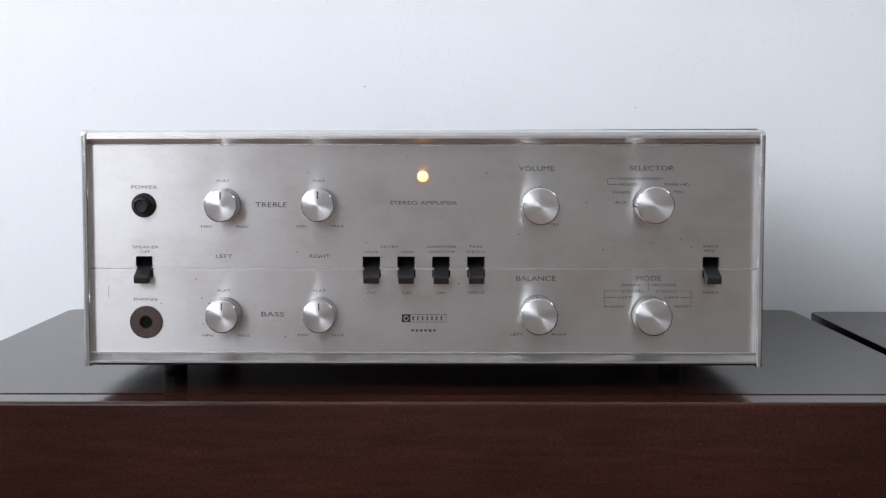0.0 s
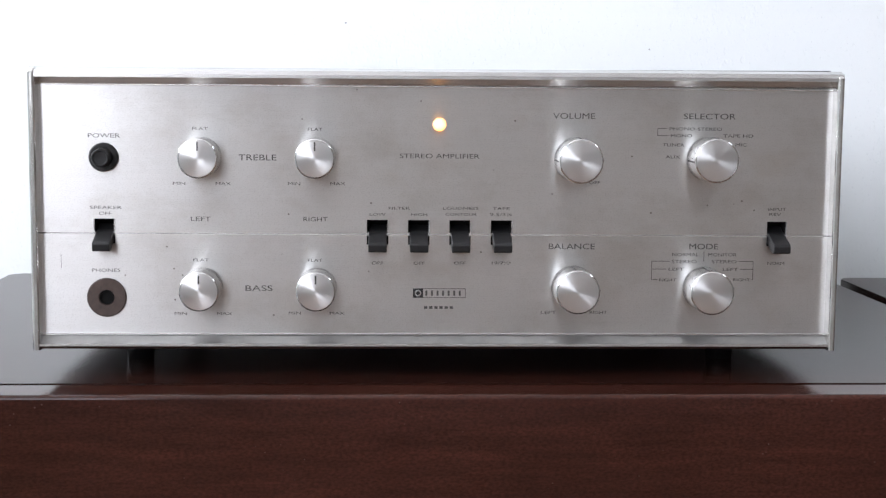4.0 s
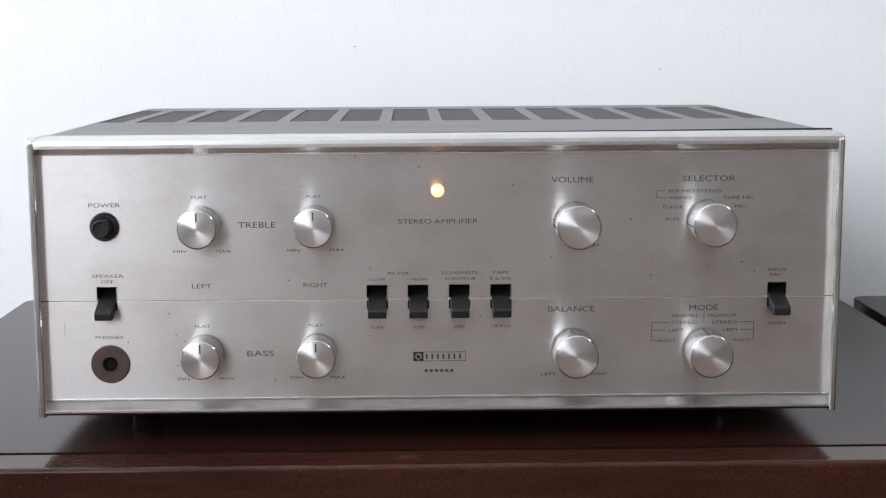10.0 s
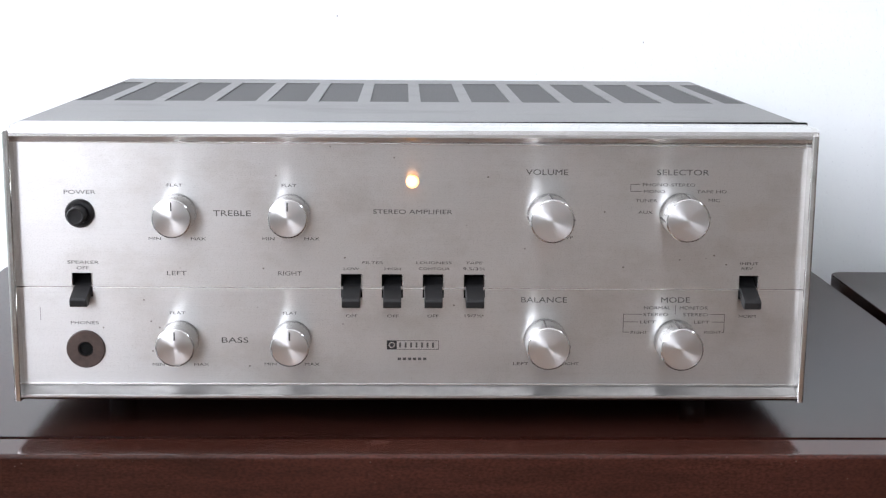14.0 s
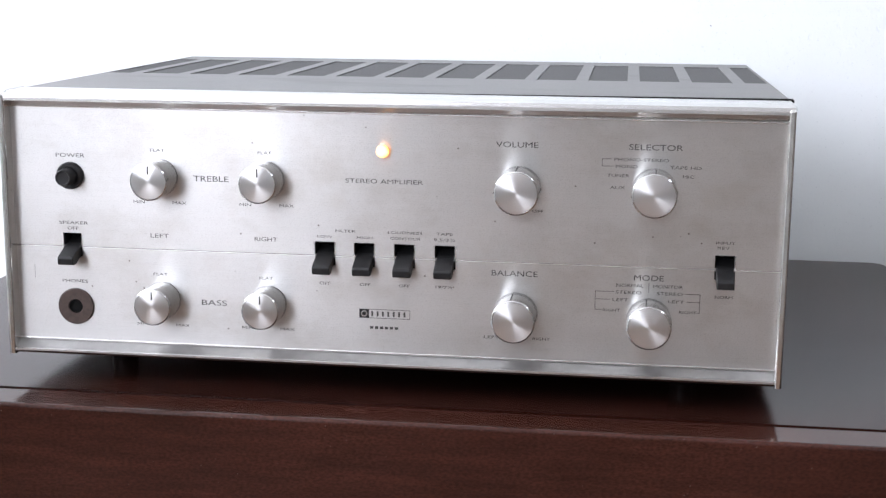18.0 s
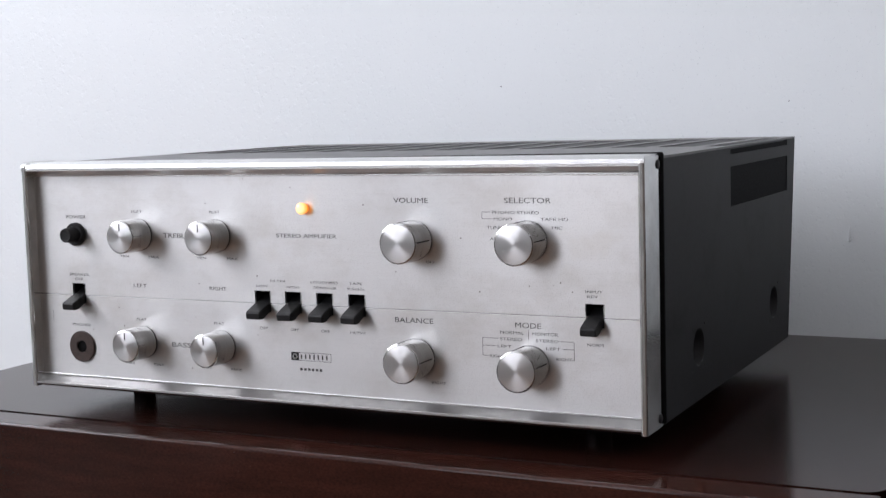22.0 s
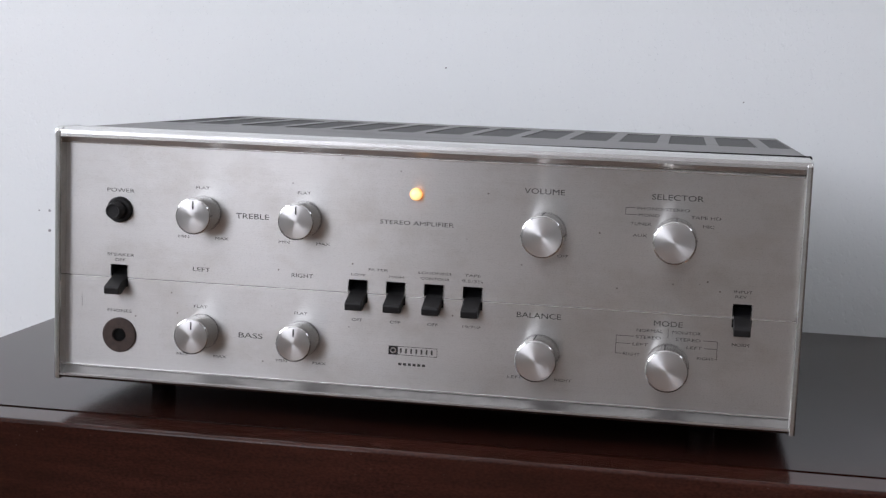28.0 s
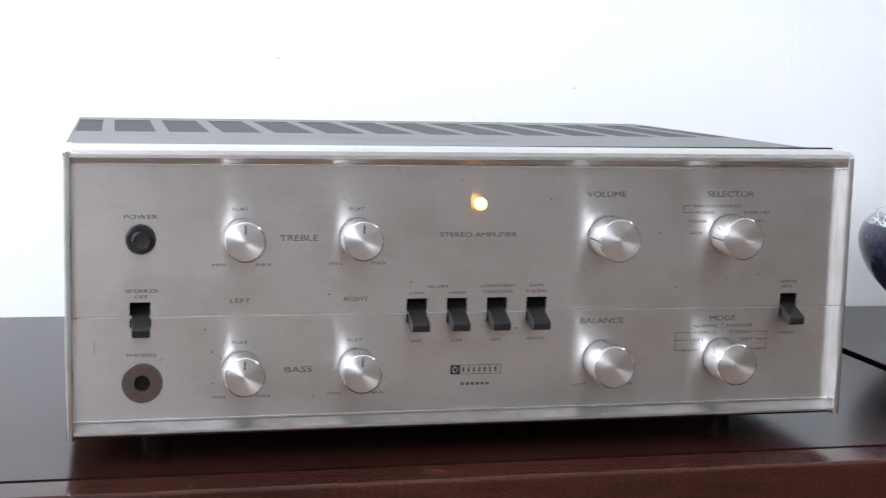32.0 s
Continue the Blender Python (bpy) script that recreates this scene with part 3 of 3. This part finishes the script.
def knob(x, z, r, tick=False, pointers=(), reach=0.0194):
    k = empty("knob", "", "", pose(x, PY, z))
    k.parent = amp
    d = reach
    part("skirt", lathe([(0.0, r * 0.975), (-0.0006, r * 0.985), (-0.0009, r * 0.98), (-0.0012, r * 0.93)], 64), BLACK, k, "dark base ring", True)
    part("knob_body", lathe([(-0.0008, r * 0.985), (-0.0012, r), (-d + 0.0010, r * 0.985), (-d + 0.0003, r * 0.965), (-d, r * 0.925), (-d + 0.0003, r * 0.91)], 72), SIDE, k, "turned aluminium side", True)
    cap = part("knob_cap", lathe([(0.0006, r * 0.905), (0.0, r * 0.900), (-0.00012, r * 0.86), (-0.00012, r * 0.02)], 72), FACE, k, "circular-brushed aluminium cap", True, pose(0, -d, 0))
    if tick:
        part("index_mark", box(-0.00042, 0.00042, -d - 0.00024, -d - 0.0001, r * 0.38, r * 0.82), INK, k, "short dark index line")
    for a in pointers:
        bm = box(r * 0.955, r * 1.004, -d + 0.0012, -0.0040, -0.00035, 0.00035)
        part("pointer_line", bm, INK, k, "dark pointer line", False, pose(0, 0, 0, 0, -a, 0))
    return k


KS, KL = 0.0101, 0.0114
for kx, kz in ((-0.1206, 0.1110), (-0.0632, 0.1112), (-0.1206, 0.0449), (-0.0628, 0.0450)):
    knob(kx, kz, KS, True, (), 0.0181)
knob(0.0688, 0.1109, KL, False, (181, 92, 3))
knob(0.1367, 0.1116, KL, False, (184, 88, 8))
knob(0.0684, 0.0453, KL, False, (97, 4))
knob(0.1364, 0.0450, KL, False, (98, 12))

# power button
btn = empty("power_button", "", "", pose(-0.1694, PY, 0.1106))
btn.parent = amp
part("bezel", lathe([(0.0, 0.0073), (-0.0018, 0.0073), (-0.0030, 0.0066), (-0.0030, 0.0050), (-0.0008, 0.0049)], 40), BLACK, btn, "black plastic bezel", True)
part("plunger", lathe([(-0.0006, 0.0046), (-0.0100, 0.0045), (-0.0108, 0.0040), (-0.0108, 0.0036), (-0.0103, 0.0032), (-0.0101, 0.0003)], 40), BLACK, btn, "worn black push button", True)

# small blemishes on the wall
wall = bpy.data.objects["wall_north"]
part("paint_drip", lathe([(0.0, 0.0002), (0.003, 0.0005), (0.0075, 0.0006), (0.0100, 0.0011), (0.0112, 0.0012), (0.012, 0.0006)], 14, "Z"), WALL, wall, "hardened drip of white paint", True, pose(0.2285, WALL_Y - 0.0006, 0.0725, 180, 0, 0) @ pose(0, 0, -0.012))
for x, z, w in ((-0.0579, 0.1985, 0.0007), (-0.4044, 0.0615, 0.0012), (-0.4043, 0.0441, 0.0014), (-0.414, 0.0612, 0.0008), (0.1832, 0.1802, 0.0006)):
    part("pock_mark", lathe([(0.0, w), (-0.0003, w * 0.8), (-0.0004, w * 0.2)], 10), GREYMARK, wall, "small grey pock mark", True, pose(x, WALL_Y, z))

# headphone socket
jack = empty("phones_socket", "", "", pose(-0.1690, PY, 0.0396))
jack.parent = amp
part("washer", lathe([(0.0, 0.0099), (-0.0010, 0.0099), (-0.0014, 0.0094), (-0.0014, 0.0040), (-0.0002, 0.0036)], 56, "Y", False), BROWN, jack, "brown phenolic washer", True)
# disc and ring lie on the panel; the hole's shade is their colour
part("bore", lathe([(-0.0001, 0.0039), (-0.00025, 0.0036), (-0.0002, 0.0003)], 32, "Y", True), PIT, jack, "dark disc standing for the shade in the socket bore", True)
part("contact_ring", lathe([(-0.0003, 0.0037), (-0.0011, 0.0036), (-0.0011, 0.0031), (-0.0003, 0.0030)], 32, "Y", False), PIT, jack, "", True)

# pilot lamp
pilot = empty("pilot_lamp", "", "", pose(-0.0011, PY, 0.1282))
pilot.parent = amp
part("lamp_collar", lathe([(0.0, 0.0027), (-0.0010, 0.0027), (-0.0014, 0.0023)], 28), GLOW, pilot, "amber lens foot", True)
part("lamp_lens", lathe([(-0.0012, 0.0024), (-0.0018, 0.0030), (-0.0030, 0.0033), (-0.0042, 0.0032), (-0.0051, 0.0026), (-0.0057, 0.0016), (-0.0060, 0.0003)], 32), TIP, pilot, "glowing amber lens", True)

# printed words
INK_Y = PY - 0.00006
WORDS = (
    ("POWER", -0.1692, 0.1214, 0.0021, 0.0160), ("SPEAKER", -0.1688, 0.0852, 0.0017, 0.0160), ("OFF", -0.1692, 0.0822, 0.0017, 0.0062),
    ("PHONES", -0.1692, 0.0534, 0.0017, 0.0142), ("FLAT", -0.1214, 0.1252, 0.0015, 0.0078), ("FLAT", -0.0637, 0.1253, 0.0015, 0.0074),
    ("FLAT", -0.1215, 0.0588, 0.0015, 0.0078), ("FLAT", -0.0638, 0.0588, 0.0015, 0.0074), ("TREBLE", -0.0927, 0.1109, 0.0029, 0.0190),
    ("MIN", -0.1321, 0.0976, 0.0015, 0.0062), ("MAX", -0.1100, 0.0976, 0.0015, 0.0076), ("MIN", -0.0744, 0.0978, 0.0015, 0.0062),
    ("MAX", -0.0523, 0.0979, 0.0015, 0.0076), ("LEFT", -0.1214, 0.0797, 0.0022, 0.0100), ("RIGHT", -0.0636, 0.0798, 0.0022, 0.0122),
    ("MIN", -0.1320, 0.0313, 0.0015, 0.0062), ("MAX", -0.1098, 0.0313, 0.0015, 0.0076), ("MIN", -0.0742, 0.0316, 0.0015, 0.0062),
    ("MAX", -0.0526, 0.0316, 0.0015, 0.0076), ("BASS", -0.0923, 0.0444, 0.0029, 0.0138), ("STEREO AMPLIFIER", -0.0008, 0.1122, 0.0023, 0.0405),
    ("FILTER", -0.0211, 0.0856, 0.0013, 0.0108), ("LOW", -0.0321, 0.0824, 0.0013, 0.0080), ("HIGH", -0.0110, 0.0824, 0.0013, 0.0082),
    ("LOUDNESS", 0.0102, 0.0857, 0.0014, 0.0180), ("CONTOUR", 0.0104, 0.0826, 0.0014, 0.0160), ("TAPE", 0.0308, 0.0857, 0.0014, 0.0086),
    ("9.5/3¾", 0.0308, 0.0826, 0.0016, 0.0112), ("19/7½", 0.0308, 0.0577, 0.0016, 0.0088),
    ("OFF", -0.0321, 0.0575, 0.0016, 0.0058), ("OFF", -0.0108, 0.0575, 0.0016, 0.0058), ("OFF", 0.0099, 0.0576, 0.0016, 0.0058),
    ("VOLUME", 0.0674, 0.1330, 0.0029, 0.0215), ("SELECTOR", 0.1369, 0.1333, 0.0029, 0.0268), ("PHONO-STEREO", 0.1299, 0.1269, 0.0016, 0.0270),
    ("MONO", 0.1226, 0.1234, 0.0016, 0.0108), ("TUNER", 0.1186, 0.1187, 0.0016, 0.0112), ("AUX", 0.1184, 0.1126, 0.0016, 0.0074),
    ("TAPE HD", 0.1519, 0.1235, 0.0016, 0.0155), ("MIC", 0.1535, 0.1190, 0.0016, 0.0058), ("OFF", 0.0785, 0.0992, 0.0015, 0.0056),
    ("BALANCE", 0.0674, 0.0664, 0.0029, 0.0238), ("LEFT", 0.0560, 0.0322, 0.0015, 0.0080), ("RIGHT", 0.0818, 0.0322, 0.0015, 0.0090),
    ("MODE", 0.1358, 0.0666, 0.0029, 0.0150), ("NORMAL", 0.1264, 0.0624, 0.0017, 0.0138), ("MONITOR", 0.1456, 0.0624, 0.0017, 0.0148),
    ("STEREO", 0.1258, 0.0588, 0.0017, 0.0130), ("STEREO", 0.1466, 0.0588, 0.0017, 0.0130), ("LEFT", 0.1218, 0.0548, 0.0015, 0.0080),
    ("LEFT", 0.1500, 0.0548, 0.0015, 0.0080), ("RIGHT", 0.1174, 0.0492, 0.0015, 0.0088), ("RIGHT", 0.1560, 0.0494, 0.0015, 0.0088),
    ("INPUT", 0.1733, 0.0860, 0.0014, 0.0094), ("REV", 0.1724, 0.0834, 0.0014, 0.0060), ("NORM", 0.1736, 0.0580, 0.0016, 0.0088),
)
for words, x, z, h, w in WORDS:
    lettering(words, x, z, h, w, amp, INK_Y)


def rule(x0, x1, z0, z1, mat=INK, name="printed_line", parent=amp):
    return part(name, box(x0, x1, INK_Y - 0.00004, INK_Y, z0, z1), mat, parent)


# printed rules and brackets round the selector and mode scales
LW = 0.00028
for x0, x1, z0, z1 in (
        (0.1102, 0.1102 + LW, 0.1234, 0.1270), (0.1102, 0.1150, 0.1269, 0.1269 + LW), (0.1102, 0.1160, 0.1233, 0.1233 + LW),
        (0.1088, 0.1088 + LW, 0.0492, 0.0590), (0.1088, 0.1184, 0.0588, 0.0588 + LW), (0.1088, 0.1165, 0.0547, 0.0547 + LW), (0.1088, 0.1122, 0.0492, 0.0492 + LW),
        (0.1616, 0.1616 + LW, 0.0492, 0.0590), (0.1542, 0.1618, 0.0588, 0.0588 + LW), (0.1552, 0.1618, 0.0547, 0.0547 + LW), (0.1606, 0.1618, 0.0492, 0.0492 + LW),
        (0.1358, 0.1358 + LW, 0.0590, 0.0640)):
    rule(x0, x1, z0, z1)
# model number below the badge as plain bars
for x0, x1, z in ((-0.0082, 0.0076, 0.0346),):
    n = 6
    for i in range(n):
        w = (x1 - x0) / n
        rule(x0 + i * w, x0 + i * w + w * 0.66, z - 0.0007, z + 0.0007, INK, "printed_bar")
# maker's badge as plain shapes
badge = empty("badge", "", "")
badge.parent = amp
bx0, bx1, bz0, bz1 = -0.0139, 0.0131, 0.0396, 0.0445
for a in ((bx0, bx1, bz0, bz0 + LW), (bx0, bx1, bz1 - LW, bz1), (bx1 - LW, bx1, bz0 + LW, bz1 - LW)):
    rule(*a, parent=badge)
rule(bx0, bx0 + 0.0052, bz0 + LW, bz1 - LW, BLACK, "emblem_field", badge)
ring = lathe([(0, 0.0017), (-0.00008, 0.0017), (-0.00008, 0.0010), (0, 0.0010)], 24, "Y", False)
part("emblem_ring", ring, STEEL, badge, "", False, pose(bx0 + 0.0026, INK_Y - 0.00004, (bz0 + bz1) / 2))
for i in range(7):
    x = bx0 + 0.0064 + i * 0.00285
    rule(x, x + 0.0010, bz0 + 0.0011, bz1 - 0.0011, INK, "badge_bar", badge)
# a thin scratch on the lower panel
rule(-0.1917, -0.1915, 0.0545, 0.0615, INK, "scratch")

def settle(bm):
    """The cover leans: its west edge lies one millimetre low."""
    for v in bm.verts:
        if v.co.z > 0.15:
            v.co.z -= 0.0010 * (BX - v.co.x) / (2 * BX)
    return bm


def pressed_well(s, hy, hz, r, q, n=40):
    """A square of the side sheet with a round cup pressed inwards."""
    bm = bmesh.new()
    rings = []
    for depth, k in ((0.0, 0.0), (0.0, r), (0.0006, r * 0.97), (0.0068, r * 0.90), (0.0076, r * 0.84)):
        ring = []
        for i in range(n):
            u = 2 * math.pi * (i + 0.5) / n
            c, w = math.cos(u), math.sin(u)
            d = k if k else q / max(abs(c), abs(w))
            ring.append(bm.verts.new((s * (BX - depth), hy + d * c, hz + d * w)))
        rings.append(ring)
    for p, o in zip(rings, rings[1:]):
        for i in range(n):
            j = (i + 1) % n
            bm.faces.new((p[i], p[j], o[j], o[i]))
    return bm


# case: cover with its row of perforated windows, folded over the corners
BX, BZ0, BZ1, BY0, BY1 = 0.2050, 0.0146, 0.1554, 0.0279, 0.3345
VY0, VY1 = 0.1557, 0.3000
PITCH, HALF = 0.0310, 0.0118
top_holes = []
for i in range(14):
    c = (i - 6.5) * PITCH + 0.001
    a, b = max(c - HALF, -BX + 0.0012), min(c + HALF, BX - 0.0012)
    top_holes.append((a, b, VY0, VY1))
cover = sheet_with_holes(-BX, BX, BY0, BY1, 0.0, 0.0012, top_holes)
bmesh.ops.transform(cover, matrix=Matrix.Translation((0, 0, BZ1)) @ pose(0, 0, 0, -90, 0, 0), verts=cover.verts[:])
part("cover_top", settle(cover), CASE_LIT_TOP, amp, "charcoal painted steel cover, its top sheen put into a greyer colour")
for a, b, c, d in top_holes:
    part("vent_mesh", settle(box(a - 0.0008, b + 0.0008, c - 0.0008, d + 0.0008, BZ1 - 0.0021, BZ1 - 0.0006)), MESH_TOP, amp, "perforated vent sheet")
for s in (-1, 1):
    hs = [(VY0 + 0.004, VY1 + 0.010, BZ1 - 0.0052, BZ1 - 0.0014), (VY0 + 0.004, VY1 + 0.010, BZ1 - 0.0368, BZ1 - 0.0125)]
    wells = [(0.0890, 0.0450), (0.2690, 0.0455)]
    R, Q = 0.0108, 0.0125
    side = sheet_with_holes(BY0, BY1, BZ0, BZ1 - 0.0013, -0.0012, 0.0, hs + [(hy - Q, hy + Q, hz - Q, hz + Q) for hy, hz in wells])
    bmesh.ops.transform(side, matrix=Matrix.Translation((s * BX, 0, 0)) @ pose(0, 0, 0, 0, 0, 90) @ Matrix.Diagonal((1, -1 if s > 0 else 1, 1, 1)), verts=side.verts[:])
    for v in side.verts:
        if v.co.y > BY1 - 0.0005:
            v.co.y -= 0.022 * (BZ1 - v.co.z) / (BZ1 - BZ0)
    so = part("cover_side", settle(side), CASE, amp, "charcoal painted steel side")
    for a, b, c, d in hs:
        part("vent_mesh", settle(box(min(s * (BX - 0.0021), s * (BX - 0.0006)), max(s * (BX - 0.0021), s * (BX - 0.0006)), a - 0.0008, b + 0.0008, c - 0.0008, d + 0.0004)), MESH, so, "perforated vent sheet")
    for hy, hz in wells:
        part("screw_well", pressed_well(s, hy, hz, R, Q), CASE, so, "round pressed recess in the side", True)
        # floor is near black, standing for the shade down in the recess
        part("well_floor", lathe([(0.0, R * 0.86), (-0.0003, R * 0.85), (-0.0003, 0.0004)], 36), PIT, so, "recess floor with its shade put into the colour", False, pose(s * (BX - 0.0074), hy, hz, 0, 0, 90 * s))
        part("screw", lathe([(0.0, 0.0046), (-0.0012, 0.0044), (-0.0022, 0.0032), (-0.0025, 0.0003)], 24), BLACK, so, "dark screw head", True, pose(s * (BX - 0.0072), hy, hz - 0.0008, 0, 0, 90 * s))
part("back_panel", settle(prism([(BY1 - 0.0030, BZ1 - 0.0014), (BY1 - 0.0245, BZ0 + 0.001), (BY1 - 0.0260, BZ0 + 0.001), (BY1 - 0.0045, BZ1 - 0.0014)], -BX + 0.0013, BX - 0.0013, "X")), CASE, amp)
part("base_plate", box(-BX + 0.0014, BX - 0.0014, 0.0240, BY1 - 0.0262, BZ0, BZ0 + 0.0012), CASE, amp)
part("inner_chassis", box(-BX + 0.010, BX - 0.010, 0.0290, BY1 - 0.030, BZ0 + 0.002, BZ1 - 0.010), PIT, amp)
for fx in (-0.1605, 0.1570):
    for fy in (0.055, 0.280):
        foot = lathe([(0.0, 0.0068), (0.0006, 0.0072), (0.0110, 0.0075), (BZ0, 0.0075)], 40, "Z")
        part("foot", foot, RUBBER, amp, "round dark foot", True, pose(fx, fy, 0))


# ---- the vase on the second sideboard ----
vase = empty("vase", "squat cobalt-blue glazed vase with a white flared rim", "vase", pose(0.445, 0.24, 0))
part("vase_body", lathe([(0.0, 0.0345), (0.003, 0.0365), (0.010, 0.0415), (0.0230, 0.0510), (0.0334, 0.0619), (0.0443, 0.0725), (0.0530, 0.0785), (0.0601, 0.0820), (0.0680, 0.0849), (0.0742, 0.0857), (0.0790, 0.0852), (0.0840, 0.0836), (0.0876, 0.0815)], 96, "Z", True), GLAZE, vase, "dark blue glaze with white brushwork", True)
part("shoulder_band", lathe([(0.0877, 0.0814), (0.0890, 0.0805), (0.0930, 0.0768), (0.0952, 0.0742), (0.0968, 0.0708), (0.0982, 0.0660), (0.0990, 0.0610)], 96, "Z", False), LATTICE, vase, "white band with a blue lattice pattern", True)
part("neck", lathe([(0.0991, 0.0608), (0.1000, 0.0570), (0.1020, 0.0548), (0.1050, 0.0552), (0.1085, 0.0600)], 72, "Z", False), PORCELAIN, vase, "white glazed neck", True)
part("vase_rim", lathe([(0.1084, 0.0598), (0.1095, 0.0626), (0.1120, 0.0636), (0.1150, 0.0634), (0.1160, 0.0618), (0.1150, 0.0596), (0.1090, 0.0560), (0.1000, 0.0520)], 72, "Z", False), PORCELAIN, vase, "white glazed rim", True)
part("foot_ring", lathe([(0.0, 0.0352), (0.0022, 0.0357), (0.0030, 0.0346)], 64, "Z", False), PORCELAIN, vase, "unglazed pale foot", True)

# ---- the carved ornament whose edge shows beyond the gap ----
orn = empty("ornament", "grey-brown carved ornament on a short turned stand", "ornament", pose(0.3795, 0.05, 0))
part("stand", lathe([(0.0, 0.034), (0.006, 0.034), (0.010, 0.026), (0.016, 0.017), (0.060, 0.013), (0.105, 0.014), (0.128, 0.022), (0.136, 0.034)], 48, "Z"), BROWN, orn, "turned dark wooden stand", True)
part("bowl", lathe([(0.1362, 0.049), (0.1385, 0.0512), (0.1440, 0.0520), (0.1500, 0.0536), (0.1565, 0.0572), (0.1590, 0.0578), (0.1640, 0.0548), (0.1720, 0.0500), (0.1820, 0.0440), (0.1930, 0.0330), (0.2000, 0.0160), (0.2010, 0.0020)], 56, "Z"), STONE, orn, "carved grey-brown stone", True)
